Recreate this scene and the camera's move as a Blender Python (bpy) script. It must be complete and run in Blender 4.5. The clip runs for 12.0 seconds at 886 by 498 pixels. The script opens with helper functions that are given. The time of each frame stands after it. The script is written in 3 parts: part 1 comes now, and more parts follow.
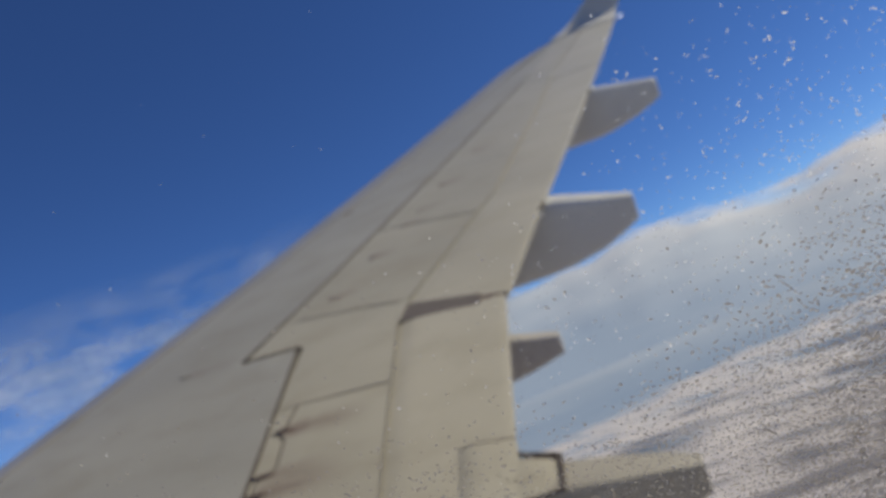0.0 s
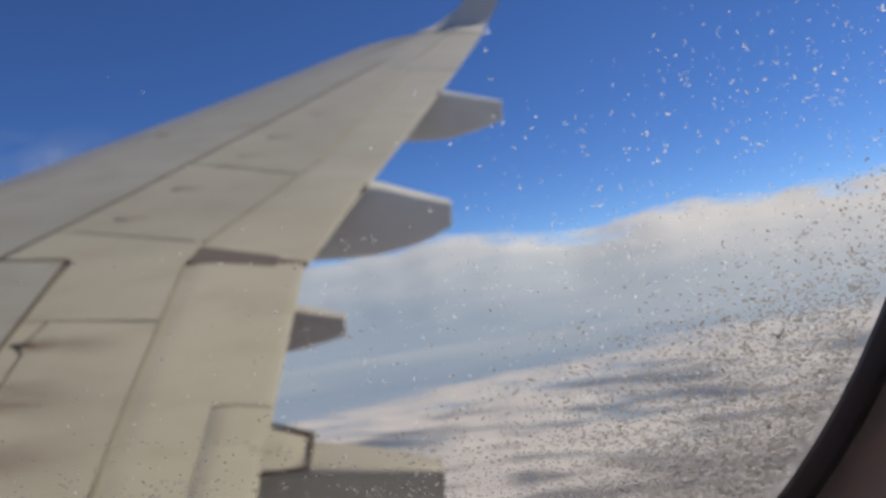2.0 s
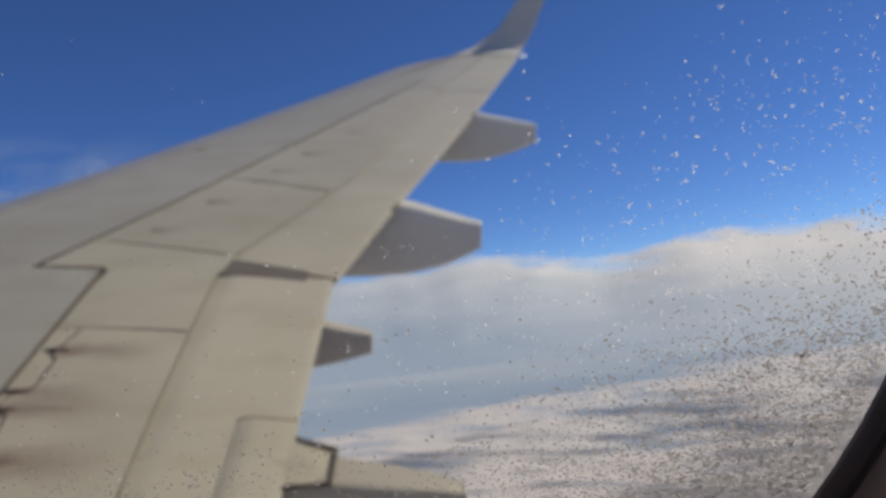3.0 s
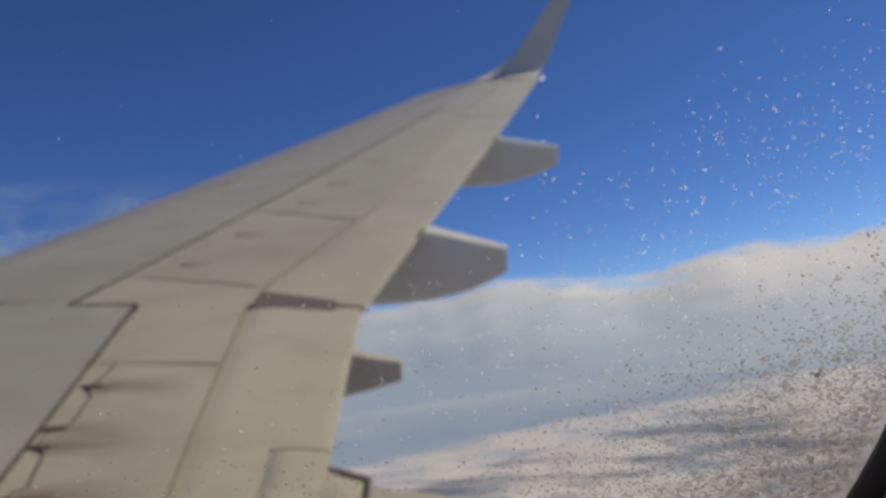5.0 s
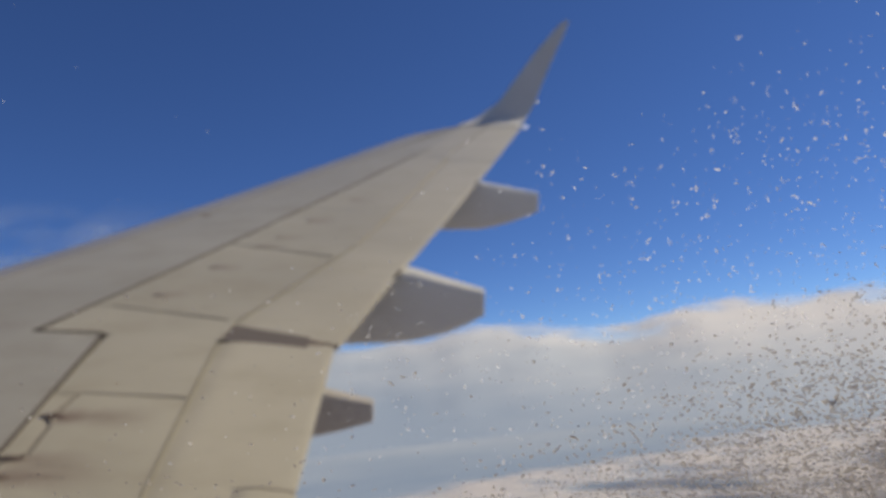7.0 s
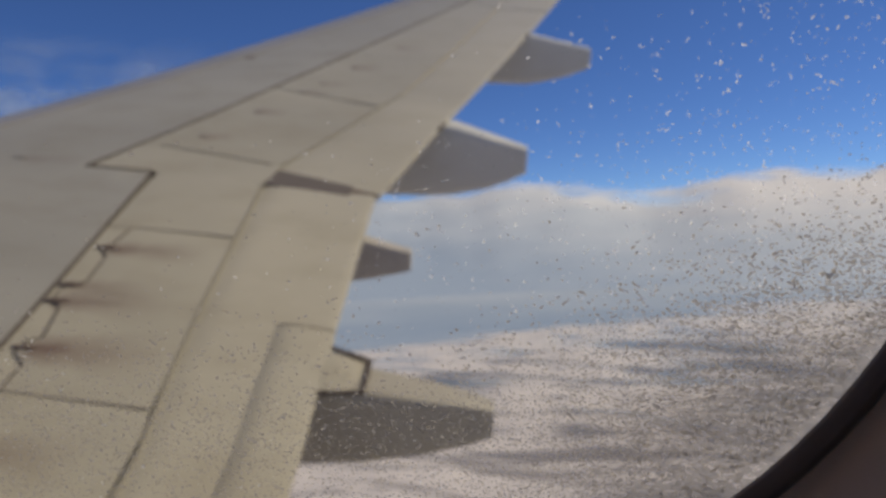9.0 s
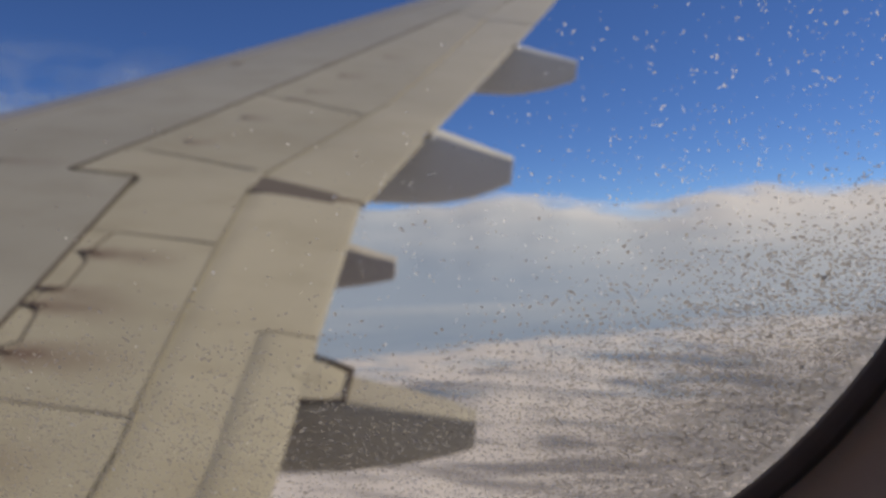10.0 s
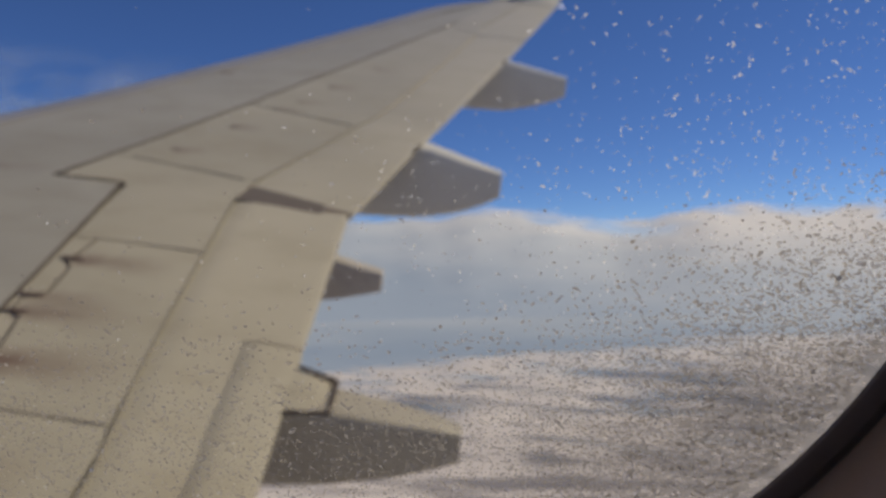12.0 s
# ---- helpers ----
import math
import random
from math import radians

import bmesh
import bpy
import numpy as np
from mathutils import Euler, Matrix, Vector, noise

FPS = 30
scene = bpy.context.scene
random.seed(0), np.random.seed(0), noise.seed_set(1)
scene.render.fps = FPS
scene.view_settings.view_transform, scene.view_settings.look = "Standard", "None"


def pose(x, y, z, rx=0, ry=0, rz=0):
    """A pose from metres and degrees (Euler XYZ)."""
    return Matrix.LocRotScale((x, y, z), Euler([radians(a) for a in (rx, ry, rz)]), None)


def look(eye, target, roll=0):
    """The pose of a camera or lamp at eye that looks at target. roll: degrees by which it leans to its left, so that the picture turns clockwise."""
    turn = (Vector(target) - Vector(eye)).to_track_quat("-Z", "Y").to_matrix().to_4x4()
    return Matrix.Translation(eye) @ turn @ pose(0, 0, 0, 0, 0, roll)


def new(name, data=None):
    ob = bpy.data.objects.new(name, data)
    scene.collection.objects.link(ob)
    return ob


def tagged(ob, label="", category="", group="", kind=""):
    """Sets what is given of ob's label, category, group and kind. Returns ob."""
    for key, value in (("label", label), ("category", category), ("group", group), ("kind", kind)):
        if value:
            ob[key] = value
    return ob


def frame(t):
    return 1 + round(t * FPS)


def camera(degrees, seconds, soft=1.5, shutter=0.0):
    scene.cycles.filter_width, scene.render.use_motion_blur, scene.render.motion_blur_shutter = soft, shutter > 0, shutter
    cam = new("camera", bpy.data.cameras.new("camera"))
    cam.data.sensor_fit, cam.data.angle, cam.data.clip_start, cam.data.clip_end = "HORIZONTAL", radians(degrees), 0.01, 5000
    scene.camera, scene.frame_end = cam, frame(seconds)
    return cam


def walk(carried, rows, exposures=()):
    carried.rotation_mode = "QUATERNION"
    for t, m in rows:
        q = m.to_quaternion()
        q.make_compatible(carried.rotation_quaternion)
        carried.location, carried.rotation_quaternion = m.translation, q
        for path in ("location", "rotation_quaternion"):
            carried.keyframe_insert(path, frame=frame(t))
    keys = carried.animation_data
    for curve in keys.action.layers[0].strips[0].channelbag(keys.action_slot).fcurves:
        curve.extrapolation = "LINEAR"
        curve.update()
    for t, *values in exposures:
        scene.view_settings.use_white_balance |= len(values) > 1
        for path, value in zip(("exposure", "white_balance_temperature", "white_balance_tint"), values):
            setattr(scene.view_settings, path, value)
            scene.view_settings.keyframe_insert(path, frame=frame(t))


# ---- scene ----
# ---- camera and its path -------------------------------------------------
# The aircraft's own frame: x aft, y outboard over the wing, z up from the floor;
# it climbs in a left bank, so everything aboard is turned by ATT.
ATT = pose(0, 0, 0, 0, 7, 0) @ pose(0, 0, 0, 21.5, 0, 0)

PATH = [
    (0, 0.0093, 0.0019, -0.0268, -13.89, 20.45, 7.07),
    (0.5, 0.0054, 0.0052, -0.0322, -14.60, 18.51, 5.96),
    (1, 0.0032, 0.0069, -0.0411, -16.25, 16.26, 5.03),
    (1.5, 0.0018, 0.0168, -0.0423, -18.35, 13.58, 3.95),
    (1.7, 0.0010, 0.0130, -0.0285, -19.01, 8.12, 1.24),
    (2, 0.0058, 0.0216, -0.0214, -17.41, 1.05, -2.78),
    (2.5, 0.0035, 0.0193, -0.0272, -16.79, -1.79, -2.76),
    (3, 0.0043, 0.0132, -0.0215, -15.80, -0.17, -0.08),
    (3.5, 0.0065, 0.0102, -0.0173, -14.45, 1.65, 1.31),
    (5.3, 0.0045, 0.0030, -0.0160, -13.85, 2.55, 1.41),
    (5.5, 0.0060, 0.0045, -0.0149, -13.99, 4.01, 3.75),
    (6, 0.0068, 0.0046, -0.0139, -14.04, 5.30, 6.16),
    (6.5, 0.0037, 0.0140, -0.0237, -12.74, 2.18, 3.12),
    (7, 0.0026, 0.0186, -0.0303, -10.59, -0.52, 0.19),
    (7.5, 0.0081, 0.0086, -0.0205, -19.03, -0.51, 5.13),
    (7.7, 0.0070, 0.0075, -0.0150, -19.50, -0.33, 5.35),
    (9.3, 0.0070, 0.0102, -0.0288, -22.00, -2.97, 3.71),
    (9.5, 0.0073, 0.0120, -0.0298, -21.49, -3.20, 3.55),
    (10, 0.0064, 0.0120, -0.0313, -21.01, -3.63, 3.24),
    (10.5, 0.0052, 0.0119, -0.0320, -20.41, -4.57, 3.40),
    (11, 0.0052, 0.0136, -0.0322, -19.59, -4.13, 3.08),
    (11.5, 0.0034, 0.0164, -0.0375, -19.45, -4.73, 3.01),
    (12, 0.0034, 0.0173, -0.0389, -19.91, -4.95, 2.66),
]

cam = camera(61.2, 12.0, soft=3.0)
# the lens is focused on the frosted pane, so the wing beyond is soft
cam.data.dof.use_dof = True
cam.data.dof.focus_distance = 0.19
cam.data.dof.aperture_fstop = cam.data.lens / 1000 / 0.0018
walk(cam, [(t, ATT @ pose(x, y, z, 90 + p, r, w)) for t, x, y, z, p, r, w in PATH],
     exposures=[(0, 0.0, 6600, 2), (1.5, 0.13, 6700, 2), (2.5, 0.12, 6800, 3), (3.5, 0.0, 6800, 3), (5.5, -0.03, 6950, 4),
                (6.5, 0.06, 7050, 4), (7.5, 0.07, 7050, 5), (9.5, -0.08, 7100, 5), (12, -0.09, 7200, 5)])

# ---- world and sun -------------------------------------------------------
SUN_DIR = (ATT.to_3x3() @ Vector((0.60, 0.42, 0.68))).normalized()
SUN_EL = math.asin(SUN_DIR.z)
SUN_AZ = math.atan2(SUN_DIR.x, SUN_DIR.y)

world = bpy.data.worlds.new("sky")
scene.world = world
world.use_nodes = True
wn, wl = world.node_tree.nodes, world.node_tree.links
sky = wn.new("ShaderNodeTexSky")
sky.sky_type = "NISHITA"
sky.sun_disc = False
sky.sun_elevation = SUN_EL
sky.sun_rotation = SUN_AZ
sky.altitude = 5000
sky.air_density = 1.0
sky.dust_density = 0.25
sky.ozone_density = 6.0
bg = wn["Background"]
bg.inputs["Strength"].default_value = 0.11
deep = wn.new("ShaderNodeHueSaturation")
deep.inputs["Saturation"].default_value = 1.12
deep.inputs["Hue"].default_value = 0.512
wl.new(sky.outputs["Color"], deep.inputs["Color"])
wl.new(deep.outputs["Color"], bg.inputs["Color"])

sun_data = bpy.data.lights.new("sun", "SUN")
sun_data.energy = 3.8
sun_data.angle = radians(0.5)
sun_data.color = (1.0, 0.88, 0.71)
sun = new("sun", sun_data)
sun.matrix_world = look(SUN_DIR * 50, (0, 0, 0))


# ---- node helpers and materials ------------------------------------------
class Nodes:
    def __init__(self, name):
        self.mat = bpy.data.materials.new(name)
        self.mat.use_nodes = True
        self.n, self.l = self.mat.node_tree.nodes, self.mat.node_tree.links
        self.bsdf = self.n["Principled BSDF"]
        self.out = self.n["Material Output"]
        self.tc = self.n.new("ShaderNodeTexCoord").outputs["Object"]

    def put(self, socket, value):
        if isinstance(value, bpy.types.NodeSocket):
            self.l.new(value, socket)
        else:
            socket.default_value = value

    def math(self, op, a, b=0.0, c=0.0, clamp=False):
        m = self.n.new("ShaderNodeMath")
        m.operation, m.use_clamp = op, clamp
        for s, v in zip(m.inputs, (a, b, c)):
            self.put(s, v)
        return m.outputs[0]

    def xyz(self, vec=None):
        s = self.n.new("ShaderNodeSeparateXYZ")
        self.put(s.inputs[0], vec or self.tc)
        return s.outputs

    def stretch(self, scale, loc=(0, 0, 0), rot=(0, 0, 0)):
        m = self.n.new("ShaderNodeMapping")
        m.inputs["Scale"].default_value = scale
        m.inputs["Location"].default_value = loc
        m.inputs["Rotation"].default_value = rot
        self.l.new(self.tc, m.inputs["Vector"])
        return m.outputs[0]

    def turned(self, angle, sx, sy):
        """Plan coordinates turned by angle, then scaled along and across."""
        x, y, _ = self.xyz()
        ca, sa = math.cos(angle), math.sin(angle)
        v = self.n.new("ShaderNodeCombineXYZ")
        self.put(v.inputs[0], self.math("MULTIPLY", self.math("ADD", self.math("MULTIPLY", x, ca), self.math("MULTIPLY", y, sa)), sx))
        self.put(v.inputs[1], self.math("MULTIPLY", self.math("SUBTRACT", self.math("MULTIPLY", y, ca), self.math("MULTIPLY", x, sa)), sy))
        return v.outputs[0]

    def noise(self, scale, detail=4, rough=0.55, vec=None):
        t = self.n.new("ShaderNodeTexNoise")
        t.inputs["Scale"].default_value = scale
        t.inputs["Detail"].default_value = detail
        t.inputs["Roughness"].default_value = rough
        self.put(t.inputs["Vector"], vec or self.tc)
        return t.outputs["Fac"]

    def ramp(self, fac, stops):
        r = self.n.new("ShaderNodeValToRGB")
        e = r.color_ramp.elements
        while len(e) < len(stops):
            e.new(0.5)
        for el, (p, c) in zip(e, stops):
            el.position = p
            el.color = (c, c, c, 1) if isinstance(c, (int, float)) else (*c, 1)
        self.put(r.inputs[0], fac)
        return r.outputs["Color"]

    def mix(self, fac, a, b, kind="MIX"):
        m = self.n.new("ShaderNodeMix")
        m.data_type, m.blend_type = "RGBA", kind
        for key, v in ((0, fac), (6, a), (7, b)):
            if isinstance(v, tuple) and len(v) == 3:
                v = (*v, 1)
            self.put(m.inputs[key], v)
        return m.outputs[2]

    def bump(self, height, strength, dist):
        b = self.n.new("ShaderNodeBump")
        b.inputs["Strength"].default_value = strength
        b.inputs["Distance"].default_value = dist
        self.put(b.inputs["Height"], height)
        self.l.new(b.outputs[0], self.bsdf.inputs["Normal"])

    def set(self, **kw):
        for k, v in kw.items():
            if isinstance(v, tuple) and len(v) == 3:
                v = (*v, 1)
            self.put(self.bsdf.inputs[k.replace("_", " ").title().replace("Ior", "IOR")], v)
        return self.mat


# soot and grease streaks behind the hinges: x, y, length, half width, strength
STREAKS = [(-1.84, 3.27, 0.42, 0.035, 0.85), (-1.84, 2.92, 0.35, 0.03, 0.7), (-1.82, 2.80, 0.40, 0.04, 0.85),
           (-1.74, 2.45, 0.45, 0.05, 0.9), (-1.72, 1.9, 0.4, 0.04, 0.7), (-1.72, 5.40, 0.20, 0.03, 0.75),
           (-1.93, 4.84, 0.20, 0.025, 0.75), (-1.52, 5.90, 0.22, 0.03, 0.6), (-1.40, 6.15, 0.24, 0.03, 0.4),
           (-1.24, 6.66, 0.24, 0.04, 0.6), (-2.87, 4.31, 0.35, 0.03, 0.4), (-0.95, 7.4, 0.25, 0.05, 0.45)]


def wing_paint(name, base, streaks=False, rough=0.42, metal=0.0):
    k = Nodes(name)
    blotch = k.noise(0.9, 4, 0.5, k.stretch((0.6, 1.0, 1)))
    grime = k.noise(2.8, 6, 0.6, k.stretch((0.75, 1.35, 1), (3, 1, 0)))
    fine = k.noise(160, 2)
    # haze painted in: the warm tone turns grey towards the tip
    tip_haze = k.math("MULTIPLY", k.math("MULTIPLY", k.math("SUBTRACT", k.xyz()[1], 3.5), 1 / 7.0, clamp=True), 0.6)
    grey = sum(base) / 3
    base = tuple(0.97 * v for v in base)
    c = k.mix(k.ramp(blotch, [(0.3, 0.0), (0.72, 1.0)]), tuple(v * 0.86 for v in base), tuple(v * 1.07 for v in base))
    c = k.mix(k.ramp(grime, [(0.48, 0.0), (0.8, 0.55)]), c, (base[0] * 0.66, base[1] * 0.62, base[2] * 0.55))
    c = k.mix(tip_haze, c, (grey * 1.03, grey * 1.03, grey * 1.02))
    if streaks:
        x, y, _ = k.xyz()
        wob = k.math("MULTIPLY", k.math("SUBTRACT", k.noise(9, 3), 0.5), 0.10)
        ragged = k.noise(22, 4, 0.6, k.stretch((0.35, 1.6, 1)))
        total = None
        for sx, sy, ln, wd, st in STREAKS:
            u = k.math("DIVIDE", k.math("SUBTRACT", x, sx), ln * 1.35)
            head = k.math("SMOOTH_MIN", k.math("MULTIPLY", u, 14.0, clamp=True), k.math("SUBTRACT", 1.0, u, clamp=True), 0.02, clamp=True)
            dy = k.math("ABSOLUTE", k.math("ADD", k.math("SUBTRACT", y, sy), wob))
            spread = k.math("MULTIPLY_ADD", k.math("MAXIMUM", u, 0.0), wd * 2.6, wd * 1.7)
            side = k.math("SUBTRACT", 1.0, k.math("DIVIDE", dy, spread), clamp=True)
            one = k.math("MULTIPLY", k.math("MULTIPLY", k.math("POWER", head, 1.15), side), st * 1.25)
            total = one if total is None else k.math("ADD", total, one)
        total = k.math("MULTIPLY", total, k.math("MULTIPLY_ADD", ragged, 1.2, 0.35), clamp=True)
        c = k.mix(total, c, (0.13, 0.082, 0.06))
    k.bump(k.math("ADD", k.math("MULTIPLY", blotch, 1.0), k.math("MULTIPLY", fine, 0.02)), 0.12, 0.01)
    r = k.math("MULTIPLY_ADD", grime, 0.25, rough - 0.1)
    return k.set(base_color=c, roughness=r, metallic=metal)


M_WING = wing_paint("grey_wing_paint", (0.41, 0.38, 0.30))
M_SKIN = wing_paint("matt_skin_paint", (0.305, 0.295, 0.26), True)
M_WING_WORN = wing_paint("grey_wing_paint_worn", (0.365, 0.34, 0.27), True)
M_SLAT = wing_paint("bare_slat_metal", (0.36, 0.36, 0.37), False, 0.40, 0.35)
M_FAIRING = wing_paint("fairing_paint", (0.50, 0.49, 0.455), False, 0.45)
# darker copy of the fairing paint, toned to its shaded inboard side
M_FAIRING_IN = wing_paint("shaded_inboard_fairing_paint", (0.345, 0.32, 0.265), False, 0.45)
# light tone for the end rims' painted highlight, also on the light pod
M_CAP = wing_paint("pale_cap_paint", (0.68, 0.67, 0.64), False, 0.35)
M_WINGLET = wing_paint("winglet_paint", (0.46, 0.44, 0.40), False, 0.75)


def plain(name, base, rough=0.6, metal=0.0, var=0.25, scale=40):
    k = Nodes(name)
    f = k.noise(scale, 5)
    c = k.mix(f, tuple(v * (1 - var) for v in base), tuple(v * (1 + var) for v in base))
    k.bump(k.noise(scale * 6, 3), 0.2, 0.001)
    return k.set(base_color=c, roughness=rough, metallic=metal)


# near-black: shade of the panel gaps put into the colour, also for seals
M_RECESS = plain("dark_gap_shade_and_seal", (0.075, 0.06, 0.05), 0.8)
M_HINGE = plain("oily_steel", (0.17, 0.125, 0.095), 0.5, 0.4)
M_BROWN = plain("dark_brown_metal", (0.115, 0.098, 0.088), 0.7)
M_WORN_SEAL = plain("worn_brown_sealant", (0.285, 0.255, 0.21), 0.7)
M_LIP = plain("shaded_lip_paint", (0.19, 0.178, 0.155), 0.6)
M_COVER = plain("stained_cover_paint", (0.24, 0.22, 0.19), 0.5)
# fairing paint darkened: the shade below the kink is put into it
M_FAIRING_SHADE = plain("shade_toned_fairing_paint", (0.37, 0.345, 0.315), 0.5)
M_GASKET = plain("black_rubber", (0.09, 0.064, 0.064), 0.6)
M_PANEL = plain("cabin_sidewall_plastic", (0.70, 0.53, 0.47), 0.55, 0.0, 0.08, 15)
M_HULL = plain("white_hull_paint", (0.7, 0.7, 0.7), 0.4, 0.0, 0.05, 3)


# ---- mesh helpers --------------------------------------------------------
def part(name, bm, material, parent=None, label="", smooth=False):
    bmesh.ops.recalc_face_normals(bm, faces=bm.faces[:])
    me = bpy.data.meshes.new(name)
    bm.to_mesh(me)
    bm.free()
    me.materials.append(material)
    if smooth:
        me.shade_smooth()
        me.set_sharp_from_angle(angle=radians(38))
    ob = new(name, me)
    ob.parent = parent
    if label:
        tagged(ob, label)
    return ob


def aboard(name):
    ob = new(name)
    ob.matrix_world = ATT
    return ob


def aboard_mesh(name, bm, material, smooth=False):
    ob = part(name, bm, material, None, "", smooth)
    ob.matrix_world = ATT
    return ob


def loft(rings, closed=True, caps=True):
    """A skin over rings of equally many points."""
    bm = bmesh.new()
    rows = [[bm.verts.new(p) for p in ring] for ring in rings]
    m = len(rows[0])
    for a, b in zip(rows, rows[1:]):
        for i in range(m if closed else m - 1):
            j = (i + 1) % m
            bm.faces.new((a[i], a[j], b[j], b[i]))
    if caps and closed:
        bm.faces.new(rows[0])
        bm.faces.new(rows[-1][::-1])
    return bm


# ---- the wing's form -----------------------------------------------------
LE0, LE_SLOPE = -6.25, 0.513


def surf(y):
    return -1.775 + 0.08972 * y + 0.003333 * y * y


def lead(y):
    # curves aft over the last metre, into the winglet
    return LE0 + LE_SLOPE * y - 0.05 * max(0.0, 6 - y) + 0.42 * max(0.0, y - 10.75) ** 2 / 0.81


def slat_deep(y):
    """Depth of the slats, which narrow where the nose curves aft."""
    return 0.42 - 0.33 * max(0.0, y - 10.75) ** 2 / 0.81


def trail(y):
    return -0.50 - 0.03 * y if y < 4.15 else -0.625 + 0.2365 * (y - 4.15)


def top(x, y):
    """Height of the wing's upper skin: flat aft, rolling down to the nose."""
    c = trail(y) - lead(y)
    s = max(0.0, (x - lead(y)) / c)
    drop = 0.16 * c * max(0.0, 0.4 - s) ** 2
    if s < 0.05:
        drop += 0.012 * c * (1 - math.sqrt(max(0.0, 1 - ((0.05 - s) / 0.05) ** 2)))
    return surf(y) - drop


def along(pts, v):
    """Point at v (0 to 1 over the index) on a line of points."""
    f = v * (len(pts) - 1)
    i = min(int(f), len(pts) - 2)
    a, b = pts[i], pts[i + 1]
    f -= i
    return (a[0] + (b[0] - a[0]) * f, a[1] + (b[1] - a[1]) * f)


def plate(fwd, aft, lift=0.0, deep=0.02, nu=6, per=4, bevel=0.003, droop=0.0, nose=0.0, reach=0.45):
    """A sheet of skin lying on the wing between a forward and an aft edge (plan points, equally many),
    its rim turned down by deep, its edge eased by bevel."""
    nv = per * (len(fwd) - 1)
    bm = bmesh.new()
    g = []
    for j in range(nv + 1):
        a, b = along(fwd, j / nv), along(aft, j / nv)
        row = []
        for i in range(nu + 1):
            u = i / nu
            x, y = a[0] + (b[0] - a[0]) * u, a[1] + (b[1] - a[1]) * u
            edge = bevel if i in (0, nu) or j in (0, nv) else 0.0
            row.append(bm.verts.new((x, y, top(x, y) + lift - edge - droop * u * u - nose * max(0.0, 1 - u / reach) ** 2)))
        g.append(row)
    for j in range(nv):
        for i in range(nu):
            bm.faces.new((g[j][i], g[j][i + 1], g[j + 1][i + 1], g[j + 1][i]))
    rim = [g[0][i] for i in range(nu)] + [g[j][nu] for j in range(nv)] + [g[nv][i] for i in range(nu, 0, -1)] + [g[j][0] for j in range(nv, 0, -1)]
    low = [bm.verts.new((v.co.x, v.co.y, v.co.z - deep)) for v in rim]
    for i in range(len(rim)):
        j = (i + 1) % len(rim)
        bm.faces.new((rim[i], rim[j], low[j], low[i]))
    return bm


wing = tagged(aboard("aircraft_wing"), "light grey swept airliner wing with dirt streaks and an upturned tip", "aircraft wing")

# the box under the panels
rings = []
for j in range(31):
    y = -0.7 + (11.62 + 0.7) * j / 30
    c = trail(y) - 0.05 - lead(y)
    ring = []
    for i in range(19):
        s = 0.02 + 0.98 * (i / 18) ** 1.5
        x = lead(y) + s * c
        ring.append((x, y, top(x, y) - 0.05))
    for i in range(10):
        s = 1 - i / 10
        x = lead(y) + max(0.02, s) * c
        ring.append((x, y, surf(y) - 0.06 - 0.10 * c * math.sin(math.pi * min(1, s + 0.02) ** 0.8) ** 0.8 * (0.6 + 0.4 * s) - 0.01 * c))
    rings.append(ring)
part("wing_box", loft(rings), M_RECESS, wing, "dark recessed structure between the panels", True)

ys = [-0.68, -0.3, 0.0, 0.22]
part("root_fairing", plate([(lead(y) + 0.05, y) for y in ys], [(trail(y), y) for y in ys], 0.006, 0.05, 20, 2), M_WING, wing, "grey fairing at the wing root", True)

# leading-edge slats, wrapped round the nose
SLATS = [(0.25, 4.29), (4.31, 6.87), (6.89, 9.39), (9.41, 11.7)]
for y0, y1 in SLATS:
    rings = []
    for j in range(13):
        y = y0 + (y1 - y0) * j / 12
        c = trail(y) - lead(y)
        w = slat_deep(y)
        ring = []
        for i in range(11):
            x = lead(y) + w * (1 - i / 10) ** 1.8
            ring.append((x, y, top(x, y) + 0.002))
        for i in range(1, 7):
            x = lead(y) + w * 0.8 * (i / 6) ** 1.8
            ring.append((x, y, surf(y) - 0.038 * c - 0.05 * c * math.sqrt(i / 6)))
        rings.append(ring)
    part("slat", loft(rings), M_SLAT, wing, "bare metal leading-edge slat, blue with reflected sky", True)

# the fixed upper skin between the slats and the rear spar line
SPAR = [(-1.79, 0.25), (-1.82, 2.20), (-1.88, 2.96), (-1.99, 4.225), (-2.41, 4.245), (-2.03, 5.22), (-1.50, 6.66), (-0.67, 8.86), (-0.22, 9.95), (0.30, 11.68)]
front = [(lead(y) + slat_deep(y) + 0.004, y) for _, y in SPAR]
skin = part("upper_skin", plate(front, SPAR, 0.0, 0.03, 14, 6), M_SKIN, wing, "matt grey upper skin panel", True)

# strip between the spar line and the spoiler hinges, with the notches of the hinges
HINGE = [(-1.70, 2.07), (-1.68, 2.20), (-1.69, 2.36), (-1.76, 2.42), (-1.76, 2.49), (-1.71, 2.53), (-1.76, 2.75), (-1.825, 2.79),
         (-1.825, 2.92), (-1.75, 2.96), (-1.775, 3.20), (-1.825, 3.26), (-1.80, 3.32), (-1.785, 3.50)]
G = 0.009


def on_spar(y):
    for a, b in zip(SPAR, SPAR[1:]):
        if a[1] <= y <= b[1]:
            return a[0] + (b[0] - a[0]) * (y - a[1]) / (b[1] - a[1])
    return SPAR[-1][0]


strip_aft = [(-1.70, 0.25), (-1.705, 1.2)] + HINGE[:-1] + [(-1.785, 3.5066)]
strip_fwd = [(on_spar(y) + 0.015, y) for _, y in strip_aft]
